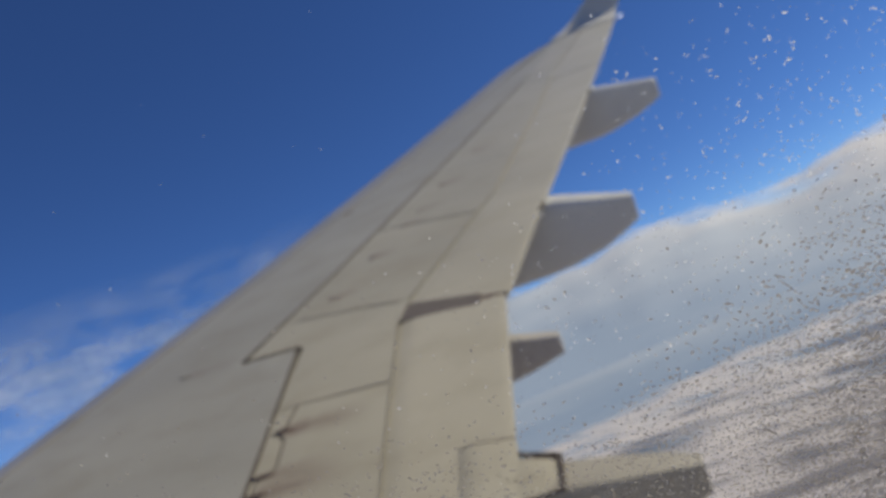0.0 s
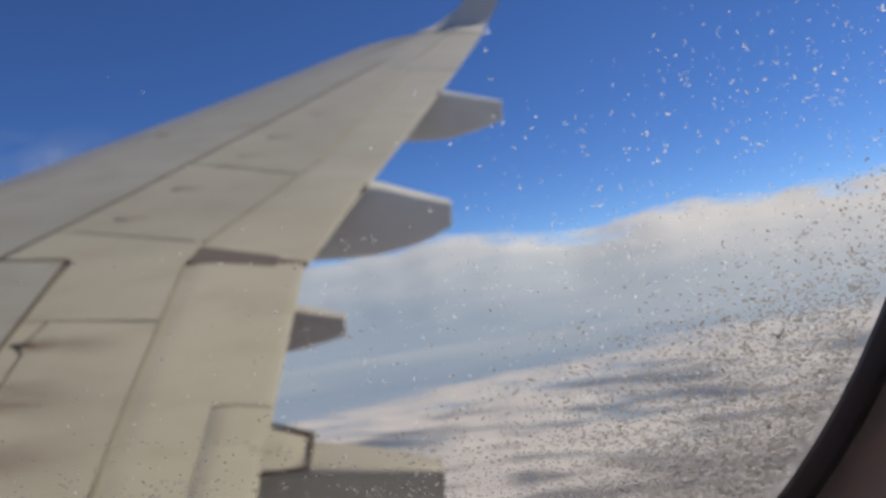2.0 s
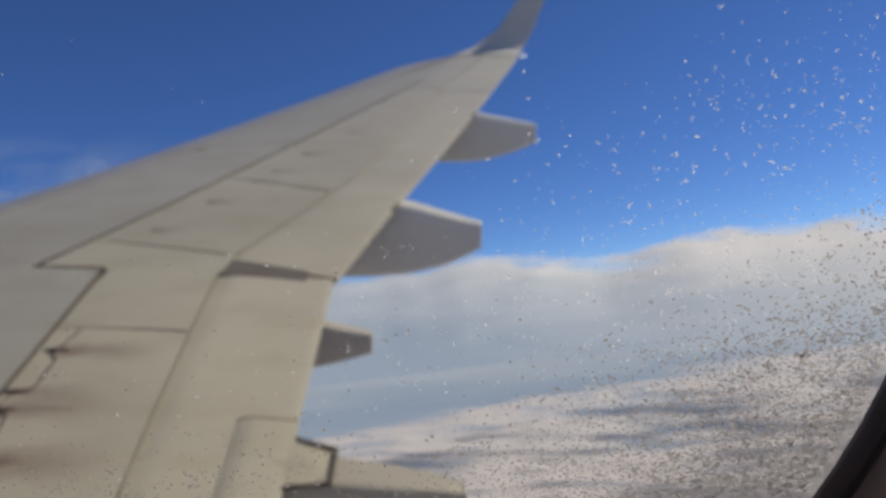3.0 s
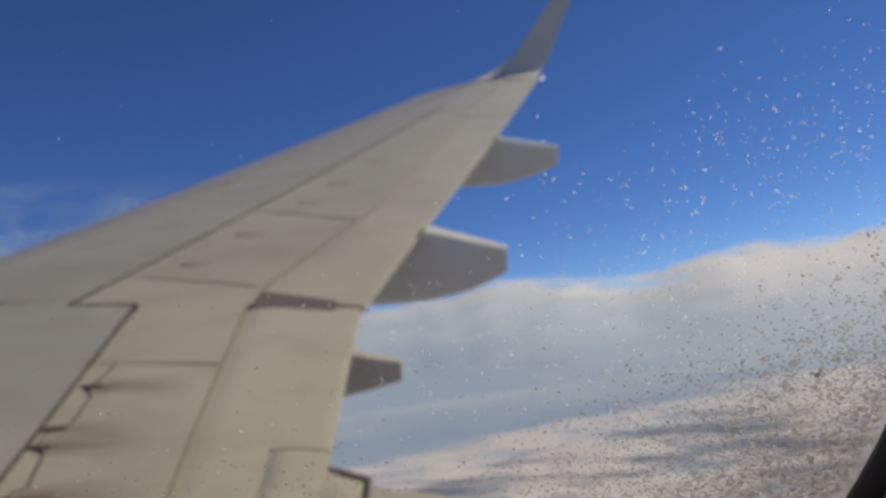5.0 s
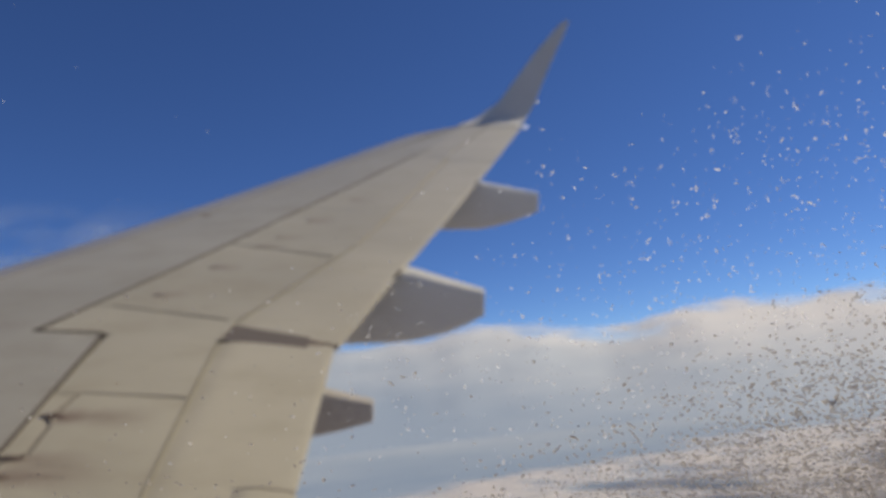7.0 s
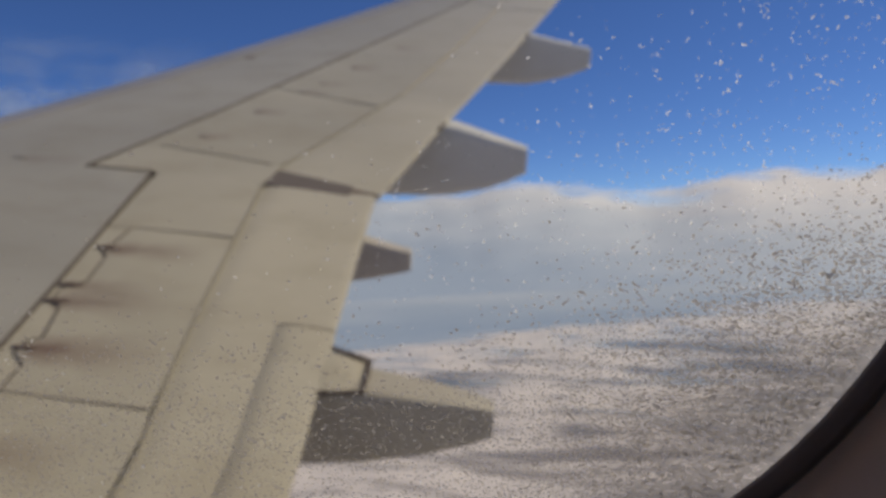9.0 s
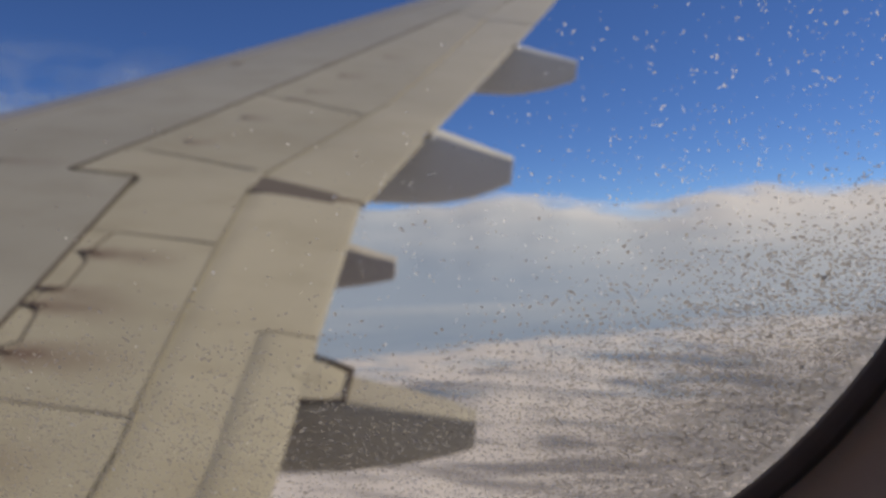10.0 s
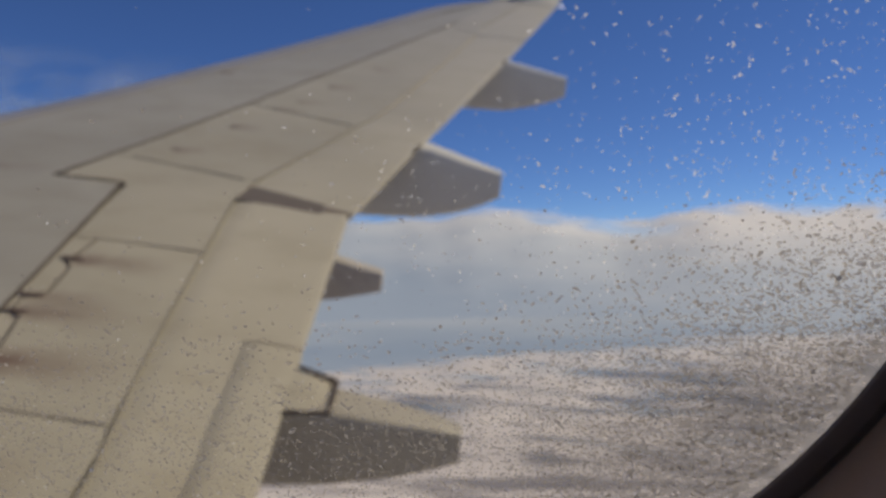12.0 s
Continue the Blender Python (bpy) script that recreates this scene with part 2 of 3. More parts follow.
part("hinge_strip", plate(strip_fwd, [(x - 0.004, y) for x, y in strip_aft], 0.0, 0.03, 2, 2), M_WING_WORN, wing, "narrow fixed strip ahead of the spoilers", True)

# rear edge of spoilers
SP_AFT = [(-1.02, 0.25), (-1.07, 1.96), (-1.11, 2.15), (-1.14, 2.43), (-1.19, 2.88), (-1.24, 3.45), (-1.31, 4.29)]


def sp_aft(y):
    pts = SP_AFT + [(-0.83, 5.68), (-0.69, 6.05), (0.02, 9.38), (0.08, 9.75), (0.68, 11.68)]
    for a, b in zip(pts, pts[1:]):
        if a[1] <= y <= b[1]:
            return a[0] + (b[0] - a[0]) * (y - a[1]) / (b[1] - a[1])
    return pts[-1][0]


def spoiler(fwd, y_in, y_out, label):
    """A spoiler from a forward edge to the common rear line."""
    n = len(fwd)
    f = [(x + G, y) for x, y in fwd]
    aft = []
    for i in range(n):
        v = (fwd[i][1] - fwd[0][1]) / (fwd[-1][1] - fwd[0][1])
        y = y_in + (y_out - y_in) * v
        aft.append((sp_aft(y), y))
    return part("spoiler", plate(f, aft, 0.004, 0.006, 8, 3, 0.003, 0.004), M_WING_WORN, wing, label, True)


sp_in = spoiler(HINGE[1:], 2.165, 3.465, "inboard spoiler with sooty hinge streaks")
spoiler([(-1.70, 0.28), (-1.705, 1.2), (-1.70, 2.07), (-1.68, 2.195)], 0.28, 2.161, "inboard spoiler beside the fuselage")
# panel that fills the jog of the spar line, then the outboard spoilers
kink_panel = spoiler([(on_spar(3.507) + 0.012, 3.507), (-1.955, 4.19), (-1.965, 4.24), (-2.38, 4.268), (on_spar(4.66) + 0.012, 4.66)], 3.471, 4.44, "fixed panel at the trailing-edge kink")
outboard = []
for y0, y1, a0, a1 in ((4.664, 5.985, 4.444, 5.672), (5.99, 7.105, 5.677, 6.937), (7.11, 9.60, 6.942, 9.36), (9.615, 11.66, 9.38, 11.66)):
    ys = [y0 + (y1 - y0) * i / 4 for i in range(5)]
    outboard.append(spoiler([(on_spar(y) + (0.012 if y0 < 9 else -0.004), y) for y in ys], a0, a1, "outboard spoiler panel with faint streaks"))

# inboard flap, set a little below the spoilers, and the outboard flap and aileron
FLAP_Y = [0.3, 1.2, 2.0, 2.4, 2.8, 3.4, 4.05, 4.165]
part("inboard_flap", plate([(sp_aft(y) - 0.02, y) for y in FLAP_Y[:-1]] + [(-1.30, 4.185)],
                           [(trail(y) + 0.003, y) for y in FLAP_Y[:-1]] + [(-0.62, 4.128)], -0.008, 0.03, 26, 3, 0.004, 0.012, 0.019, 0.24),
     M_WING, wing, "inboard flap, faintly stained", True)
YS = [4.365, 5.2, 6.2, 7.4, 8.4, 9.35]
part("outboard_flap", plate([(sp_aft(y) - 0.03, y) for y in YS], [(-0.60, 4.145)] + [(trail(y), y) for y in YS[1:]], -0.006, 0.03, 20, 3, 0.004, 0.012, 0.012, 0.25),
     M_WING, wing, "outboard flap, pale grey", True)
YS = [9.375, 10.2, 11.0, 11.66]
part("aileron", plate([(sp_aft(y) - 0.02, y) for y in YS], [(trail(y), y) for y in YS], -0.006, 0.03, 6, 3, 0.004, 0.008),
     M_WING, wing, "aileron at the wing tip", True)

# raised rear panel of the inboard flap with the tongue over the fairing
flap_panel = part("flap_panel", plate([(-0.775, 0.32), (-0.79, 1.99), (-0.82, 2.34), (-0.835, 2.58), (-0.85, 2.745)],
                         [(-0.497, 0.32), (-0.54, 1.99), (-0.555, 2.33), (-0.56, 2.61), (-0.57, 2.725)], 0.006, 0.022, 10, 4, 0.002, 0.012, 0.028),
     M_WING, wing, "raised rear panel of the flap", True)
part("flap_tongue", plate([(-0.60, 2.35), (-0.60, 2.46), (-0.60, 2.60)], [(-0.405, 2.365), (-0.405, 2.46), (-0.415, 2.545)], -0.004, 0.02, 4, 3, 0.005, 0.012),
     M_WING, wing, "tongue of the flap over the fairing", True)
# dark seal round the tongue
part("tongue_seal", plate([(-0.60, 2.345), (-0.60, 2.46), (-0.60, 2.625)], [(-0.383, 2.362), (-0.383, 2.46), (-0.395, 2.57)], -0.022, 0.012, 4, 3, 0.002, 0.012),
     M_RECESS, wing, "dark rubber seal")
# flush plate that fills the flap gap, evenly dark brown
part("gap_floor", plate([(-1.37, 4.18), (-1.37, 4.42)], [(-0.77, 4.085), (-0.77, 4.22)], -0.008, 0.03, 6, 3, 0.0, 0.006), M_BROWN, wing, "dark brown plate in the flap gap")
# bridge strip across the gap between the flaps
part("gap_seal", plate([(-0.78, 4.13), (-0.78, 4.20)], [(-0.612, 4.12), (-0.612, 4.15)], -0.016, 0.02, 3, 2, 0.002, 0.012), M_HINGE, wing, "dark metal strip in the flap gap")


def ribbon(pts, width, lift=0.0065, material=M_RECESS, deep=0.012):
    """A narrow dark strip laid over a gap, along a line of plan points."""
    side = []
    for i, p in enumerate(pts):
        n = Vector((0, 0))
        for a, b in (pts[max(0, i - 1):i + 1], pts[i:i + 2]) if 0 < i < len(pts) - 1 else ((pts[:2],) if i == 0 else (pts[-2:],)):
            d = Vector((b[0] - a[0], b[1] - a[1])).normalized()
            n += Vector((d.y, -d.x))
        n.normalize()
        side.append((p[0] + n.x * width, p[1] + n.y * width))
    part("gap_strip", plate(pts, side, lift, deep, 1, 5, 0.0005), material, wing, "thin dark strip along a panel gap")


ribbon([(lead(y) + slat_deep(y) + 0.005, y) for y in (0.3, 2.0, 4.3, 5.99, 6.01, 9.4, 10.7, 11.2, 11.65)], -0.016, 0.0045, M_WORN_SEAL)
# strips that darken the spar gaps, whose shade is put into the colour
ribbon(SPAR[:4], 0.013)
ribbon(SPAR[3:5], 0.012)
ribbon(SPAR[4:9], 0.011)
ribbon(HINGE[1:], 0.004, 0.0065, M_BROWN)
ribbon([(-1.67, 2.20), (-1.40, 2.183), (-1.12, 2.166)], 0.006, 0.0065, M_WORN_SEAL)
ribbon([(-1.77, 3.508), (-1.50, 3.490), (-1.245, 3.472)], 0.0065, 0.0065, M_WORN_SEAL)
ribbon([(-2.10, 4.649), (-1.70, 4.549), (-1.32, 4.446)], 0.005, 0.0065, M_WORN_SEAL)
ribbon([(-1.72, 5.988), (-1.28, 5.833), (-0.85, 5.678)], 0.006, 0.0065, M_WORN_SEAL)
# lip along the rear edge of the spoilers, the shade there painted on
ribbon([(sp_aft(y) + 0.001, y) for y in (0.3, 1.2, 1.96, 2.43, 2.88, 3.45, 4.25)][::-1], -0.004, 0.0005, M_LIP, 0.045)
for ys, lip_tone in (((4.45, 5.2, 5.68, 6.0), M_LIP), ((6.01, 6.9, 7.7, 8.6, 9.38), M_WORN_SEAL), ((9.75, 10.3, 11.0, 11.6), M_BROWN)):
    ribbon([(sp_aft(y) + 0.001, y) for y in ys][::-1], -0.004, 0.0005, lip_tone, 0.03)
part("gap_strip", plate([(-0.85, 2.746), (-0.85, 2.754)], [(-0.57, 2.726), (-0.57, 2.734)], 0.0075, 0.01, 10, 2, 0.0, 0.012, 0.028), M_WORN_SEAL, wing,
     "thin dark strip along a panel gap")


ribbon([(-0.572, 2.322), (-0.545, 2.343), (-0.388, 2.364)], 0.009, -0.006)
ribbon([(-0.402, 2.355), (-0.402, 2.552)], 0.017, -0.006)
ribbon([(-0.40, 2.548), (-0.565, 2.615)], 0.013, -0.006)
# dark strips for the shaded gaps where the fairings leave the trailing edge
for ya, yb in ((5.30, 5.44), (8.20, 8.34)):
    ribbon([(trail(yb) - 0.004, yb), (trail(ya) - 0.004, ya)][::-1], 0.02, -0.012)


def lump(name, x, y, ln, wd, ht, material, owner, label):
    rings = []
    for i in range(7):
        u = i / 6
        r = max(0.08, math.sin(math.pi * min(1, u * 0.85 + 0.12)))
        rings.append([(x + ln * u, y + wd * r * math.cos(a), top(x, y) + 0.002 + ht * r * max(-0.3, math.sin(a))) for a in [math.pi * 2 * k / 8 for k in range(8)]])
    return part(name, loft(rings), material, owner, label, True)


for hx, hy in ((-1.86, 3.275), (-1.86, 2.925), (-1.85, 2.79), (-1.79, 2.455)):
    lump("hinge_cover", hx, hy, 0.13, 0.018, 0.014, M_HINGE, sp_in, "oily hinge cover")
for hx, hy, on in ((-1.94, 4.84, outboard[0]), (-1.73, 5.40, outboard[0]), (-1.53, 5.90, outboard[0]), (-1.41, 6.15, outboard[1]), (-1.25, 6.66, outboard[1]),
                   (-2.90, 4.31, skin)):
    lump("hinge_cover", hx, hy, 0.10, 0.014, 0.008, M_COVER, on, "small grey hinge cover")
lump("scuff_plate", -2.26, 6.88, 0.16, 0.03, 0.010, M_HINGE, skin, "dark scuffed plate behind the slat")


def stud(x, y, owner, r=0.0055):
    bm = bmesh.new()
    bmesh.ops.create_cone(bm, cap_ends=True, segments=8, radius1=r, radius2=r * 0.8, depth=0.006)
    bmesh.ops.translate(bm, verts=bm.verts[:], vec=(x, y, top(x, y) + 0.004))
    part("fastener", bm, M_COVER, owner)


for i in range(5):
    stud(-1.66 + 0.033 * i, 2.885 - 0.003 * i, sp_in)
    stud(-1.65 + 0.033 * i, 2.80 - 0.003 * i, sp_in)
random.seed(4)
for i in range(9):
    stud(-0.74 + 0.034 * i + random.uniform(-0.006, 0.006), 2.52 - 0.011 * i + random.uniform(-0.02, 0.02), flap_panel, 0.004)


# flap track fairings: blunt-ended canoes below the trailing edge
def fairing(y, stations, label, material=M_FAIRING, cap_material=M_CAP, cap_label="pale edge of the blunt end, highlight painted in"):
    """stations: x, top z, bottom z, width."""
    rings = []
    for x, zt, zb, wd in stations:
        h, m = (zt - zb) / 2, (zt + zb) / 2
        ring = []
        for k in range(24):
            a = 2 * math.pi * (k + 0.5) / 24
            ca, sa = math.cos(a), math.sin(a)
            e = 0.28 if sa > 0 else 0.36
            px = math.copysign(abs(ca) ** 0.28, ca) * wd / 2
            if sa > 0:
                px *= 0.94
            ring.append((x, y + px, m + math.copysign(abs(sa) ** e, sa) * h))
        rings.append(ring)
    x, zt, zb, wd = stations[-1]
    m = (zt + zb) / 2
    end = rings[-1]
    ob = part("flap_track_fairing", loft(rings), material, wing, label, True)
    # thin cap added; in the pale paint it stands for a sunlit rim
    cap = [[(x + dx, y + (p[1] - y) * f, m + (p[2] - m) * f) for p in end] for dx, f in ((0.001, 1.012), (0.010, 1.012), (0.016, 0.95), (0.018, 0.80))]
    part("end_cap", loft(cap), cap_material, ob, cap_label, True)
    return ob


fairing(8.49, [(-0.75, -0.95, -1.05, 0.10), (-0.45, -0.86, -1.27, 0.22), (-0.05, -0.83, -1.38, 0.27), (0.37, -0.834, -1.37, 0.27),
               (0.52, -0.860, -1.345, 0.25), (0.78, -0.908, -1.278, 0.20), (0.99, -0.947, -1.197, 0.15), (1.045, -0.957, -1.17, 0.135)],
        "pale grey flap track fairing near the wing tip")
fairing(5.60, [(-1.70, -1.35, -1.45, 0.10), (-1.25, -1.26, -1.72, 0.24), (-0.80, -1.22, -1.81, 0.29), (-0.45, -1.22, -1.795, 0.29),
               (-0.24, -1.235, -1.775, 0.28), (0.03, -1.312, -1.715, 0.22), (0.20, -1.36, -1.640, 0.17), (0.275, -1.381, -1.600, 0.145), (0.297, -1.386, -1.588, 0.14)],
        "grey blunt-ended flap track fairing")
fairing(4.045, [(-1.50, -1.55, -1.65, 0.08), (-1.10, -1.52, -1.84, 0.12), (-0.74, -1.585, -1.868, 0.13), (-0.60, -1.62, -1.838, 0.12),
               (-0.44, -1.655, -1.793, 0.10), (-0.41, -1.661, -1.785, 0.09)], "small dark flap track fairing below the kink", M_FAIRING_SHADE, M_FAIRING_SHADE, "dark blunt end")
fairing(2.455, [(-1.35, -1.62, -1.70, 0.08), (-1.00, -1.58, -1.86, 0.20), (-0.62, -1.555, -1.905, 0.24), (-0.40, -1.555, -1.882, 0.235),
                (-0.15, -1.585, -1.832, 0.19), (0.02, -1.612, -1.787, 0.13), (0.082, -1.628, -1.765, 0.10)],
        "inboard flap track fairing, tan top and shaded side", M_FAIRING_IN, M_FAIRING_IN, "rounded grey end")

# winglet, swept up from the tip
WL = [(11.652, None, 0.168, 1.153), (11.80, None, 0.25, 1.19), (11.90, None, 0.33, 1.215), (11.97, -0.205, 0.42, 1.245), (12.03, -0.14, 0.53, 1.285), (12.09, -0.04, 0.67, 1.35),
      (12.17, 0.09, 0.85, 1.43), (12.31, 0.40, 1.08, 1.55), (12.48, 0.84, 1.41, 1.75), (12.58, 1.16, 1.68, 1.90), (12.64, 1.33, 1.83, 1.97), (12.65, 1.40, 1.94, 1.99)]
rings = []
for i, (y, z, x0, x1) in enumerate(WL):
    z = surf(y) if z is None else z
    a = WL[max(0, i - 1)]
    b = WL[min(len(WL) - 1, i + 1)]
    az, bz = (surf(q[0]) if q[1] is None else q[1] for q in (a, b))
    d = Vector((0, b[0] - a[0], bz - az)).normalized()
    nrm = Vector((0, -d.z, d.y))
    c = x1 - x0
    ring = []
    for k in range(20):
        t = 2 * math.pi * k / 20
        s = 0.5 + 0.5 * math.cos(t)
        h = math.sin(t) * (0.055 if math.sin(t) < 0 else 0.03) * c * (0.35 + 0.65 * (1 - s) ** 0.4) * 0.8
        ring.append(Vector((x0 + c * s, y, z)) + nrm * (h - (0.004 if i == 0 else 0.0)))
    rings.append(ring)
part("winglet", loft(rings), M_WINGLET, wing, "blue-grey blended winglet", True)


# rear position light on the tip, a small pod with a lit lens
def bead(x, y, z, r, ln, name, material, owner, label):
    rings = []
    for i in range(7):
        u = i / 6
        w = r * (0.35 + 0.65 * math.sin(math.pi * (0.15 + 0.6 * u)))
        rings.append([(x + ln * u, y + w * math.cos(a), z + w * math.sin(a)) for a in [2 * math.pi * q / 10 for q in range(10)]])
    return part(name, loft(rings), material, owner, label, True)


lens_glow = Nodes("lit_lens")
lens_glow.set(base_color=(0.9, 0.9, 0.9), roughness=0.2, emission_color=(1.0, 0.97, 0.92), emission_strength=1.6)
pod = bead(1.06, 11.67, surf(11.67) - 0.015, 0.018, 0.17, "position_light", M_CAP, wing, "small tail light pod at the wing tip")
bead(1.232, 11.67, surf(11.67) - 0.015, 0.013, 0.03, "lens", lens_glow.mat, pod, "lit white lens")


# ---- fuselage side with its window ---------------------------------------
CX, CZ, RA, RB, EXPO = -0.0500, -0.0072, 0.1721, 0.2050, 2.5
NW = 96


def window_ring(y, grow):
    """The window's outline at depth y, larger by grow."""
    pts = []
    for k in range(NW):
        a = 2 * math.pi * k / NW
        ca, sa = math.cos(a), math.sin(a)
        pts.append((CX + math.copysign(abs(ca) ** (2 / EXPO), ca) * (RA + grow), y, CZ + math.copysign(abs(sa) ** (2 / EXPO), sa) * (RB + grow)))
    return pts


def box_ring(y, x0, x1, z0, z1):
    pts = []
    for p in window_ring(y, 0):
        dx, dz = p[0] - CX, p[2] - CZ
        f = min(((x1 - CX) if dx > 0 else (x0 - CX)) / dx if abs(dx) > 1e-6 else 1e9,
                ((z1 - CZ) if dz > 0 else (z0 - CZ)) / dz if abs(dz) > 1e-6 else 1e9)
        pts.append((CX + dx * f, y, CZ + dz * f))
    return pts


X0, X1, Z0, Z1 = -0.55, 0.45, -0.42, 0.42
window = tagged(aboard("window_1"), "rounded cabin window with a dark rubber seal, frosted over", "window", kind="structure")

# seal: a rounded rubber lip round the pane
rings = []
for k in range(10):
    a = 2 * math.pi * k / 10
    rings.append(window_ring(0.178 + 0.004 * math.sin(a), 0.003 - 0.003 * math.cos(a)))
rings.append(rings[0])
part("window_seal", loft(rings, True, False), M_GASKET, window, "dark rubber window seal", True)


def glass():
    k = Nodes("window_glass")
    tr = k.n.new("ShaderNodeBsdfTransparent")
    gl = k.n.new("ShaderNodeBsdfGlossy")
    gl.inputs["Roughness"].default_value = 0.03
    mx = k.n.new("ShaderNodeMixShader")
    mx.inputs[0].default_value = 0.006
    k.l.new(tr.outputs[0], mx.inputs[1])
    k.l.new(gl.outputs[0], mx.inputs[2])
    k.l.new(mx.outputs[0], k.out.inputs["Surface"])
    return k.mat


# the pane is perfectly clear but for its polished rim inside the seal
rim = [window_ring(y, g) for y, g in ((0.1812, -0.0035), (0.1812, 0.004), (0.187, 0.004), (0.187, -0.0035), (0.184, -0.0045), (0.1812, -0.0035))]
pane = part("pane_rim", loft(rim, True, False), glass(), window, "polished rim of the clear acrylic pane", True)
pane.visible_shadow = False

# lining: flares from the seal to the cabin side of the wall, as one sheet with the inner panel
rings = [window_ring(0.178, 0.0055), window_ring(0.173, 0.0105), window_ring(0.161, 0.020), window_ring(0.148, 0.031), window_ring(0.128, 0.042),
         window_ring(0.112, 0.056), window_ring(0.105, 0.075), box_ring(0.105, X0, X1, Z0, Z1)]
lining = aboard_mesh("wall_lining", loft(rings, True, False), M_PANEL, True)
tagged(lining, "shaded brown-grey cabin sidewall round the window", "wall", kind="structure")

# hull: an oval tube, closed at both ends, with a flat field that holds the window
YC, ZC, HY, HZ = -1.30, -0.35, 1.52, 1.68
hull_bm = bmesh.new()
arc = []
z_lo, z_hi = Z0, Z1
a_lo = math.asin((z_lo - ZC) / HZ)
a_hi = math.asin((z_hi - ZC) / HZ)
N_ARC = 36
for k in range(N_ARC + 1):
    a = a_hi + (2 * math.pi + a_lo - a_hi) * k / N_ARC
    arc.append((YC + HY * math.cos(a), ZC + HZ * math.sin(a)))
arc[0], arc[-1] = (0.20, z_hi), (0.20, z_lo)
xs = [-7.0] + [v for i in range(7) for v in (-6.4 + 0.8 * i, -5.9 + 0.8 * i)] + [X0, X1] + [v for i in range(5) for v in (0.7 + 0.8 * i, 1.2 + 0.8 * i)] + [5.0]
# unseen oversized openings in the far side, added to light the lining
K_FAR = [k for k in range(N_ARC) if arc[k][0] < YC and -0.42 < (arc[k][1] + arc[k + 1][1]) / 2 < 0.30]
I_WIN = xs.index(X0)
grid = [[hull_bm.verts.new((x, y, z)) for y, z in arc] for x in xs]
for i in range(len(xs) - 1):
    pierced = abs(xs[i + 1] - xs[i] - 0.5) < 0.01
    for k in range(N_ARC):
        if pierced and k in K_FAR:
            continue
        hull_bm.faces.new((grid[i][k], grid[i + 1][k], grid[i + 1][k + 1], grid[i][k + 1]))
    if i != I_WIN and not pierced:
        hull_bm.faces.new((grid[i][0], grid[i][-1], grid[i + 1][-1], grid[i + 1][0]))
    elif pierced:
        # unseen neighbouring windows on this side, left open to let in sunlight
        mid = (xs[i] + xs[i + 1]) / 2
        outer = [grid[i][0], grid[i][-1], grid[i + 1][-1], grid[i + 1][0]]
        hole = [hull_bm.verts.new((mid + dx, 0.20, z)) for dx, z in ((-0.14, 0.18), (-0.14, -0.21), (0.14, -0.21), (0.14, 0.18))]
        for k in range(4):
            j = (k + 1) % 4
            hull_bm.faces.new((outer[k], outer[j], hole[j], hole[k]))
hull_bm.faces.new(grid[0])
hull_bm.faces.new(grid[-1][::-1])
field = [[hull_bm.verts.new(p) for p in r] for r in (window_ring(0.20, 0.11), box_ring(0.20, X0, X1, Z0, Z1))]
for k in range(NW):
    j = (k + 1) % NW
    hull_bm.faces.new((field[0][k], field[0][j], field[1][j], field[1][k]))
# edge of the opening, back to the seal
back = [hull_bm.verts.new(p) for p in window_ring(0.189, 0.05)]
for k in range(NW):
    j = (k + 1) % NW
    hull_bm.faces.new((field[0][k], field[0][j], back[j], back[k]))
hull = aboard_mesh("wall_fuselage", hull_bm, M_HULL)
solid = hull.modifiers.new("thickness", "SOLIDIFY")
solid.thickness, solid.offset = 0.02, -1
tagged(hull, "closed white airliner fuselage side round the cabin", "wall", kind="structure")


# ---- ice on the pane -----------------------------------------------------
def ice(name, colour, thick, spread):
    k = Nodes(name)
    df = k.n.new("ShaderNodeBsdfDiffuse")
    tl = k.n.new("ShaderNodeBsdfTranslucent")
    tr = k.n.new("ShaderNodeBsdfTransparent")
    df.inputs["Color"].default_value = (*colour, 1)
    tl.inputs["Color"].default_value = (*colour, 1)
    a, b = k.n.new("ShaderNodeMixShader"), k.n.new("ShaderNodeMixShader")
    a.inputs[0].default_value = 0.8
    k.l.new(df.outputs[0], a.inputs[1])
    k.l.new(tl.outputs[0], a.inputs[2])
    geo = k.n.new("ShaderNodeNewGeometry")
    k.put(b.inputs[0], k.math("MULTIPLY_ADD", k.math("POWER", geo.outputs["Random Per Island"], 2.0), spread, thick))
    k.l.new(tr.outputs[0], b.inputs[1])
    k.l.new(a.outputs[0], b.inputs[2])
    k.l.new(b.outputs[0], k.out.inputs["Surface"])
    return k.mat


M_ICE = ice("white_ice", (0.97, 0.97, 0.98), 0.12, 0.70)
# darker copy of the ice: weaker sunlight in the grains put into the colour
M_ICE_SHADE = ice("shaded_ice", (0.44, 0.41, 0.375), 0.52, 0.42)
YF = 0.1806
rng = np.random.default_rng(7)


def inside(x, z, margin=0.002):
    return (abs(x - CX) / (RA - margin)) ** EXPO + (abs(z - CZ) / (RB - margin)) ** EXPO < 1


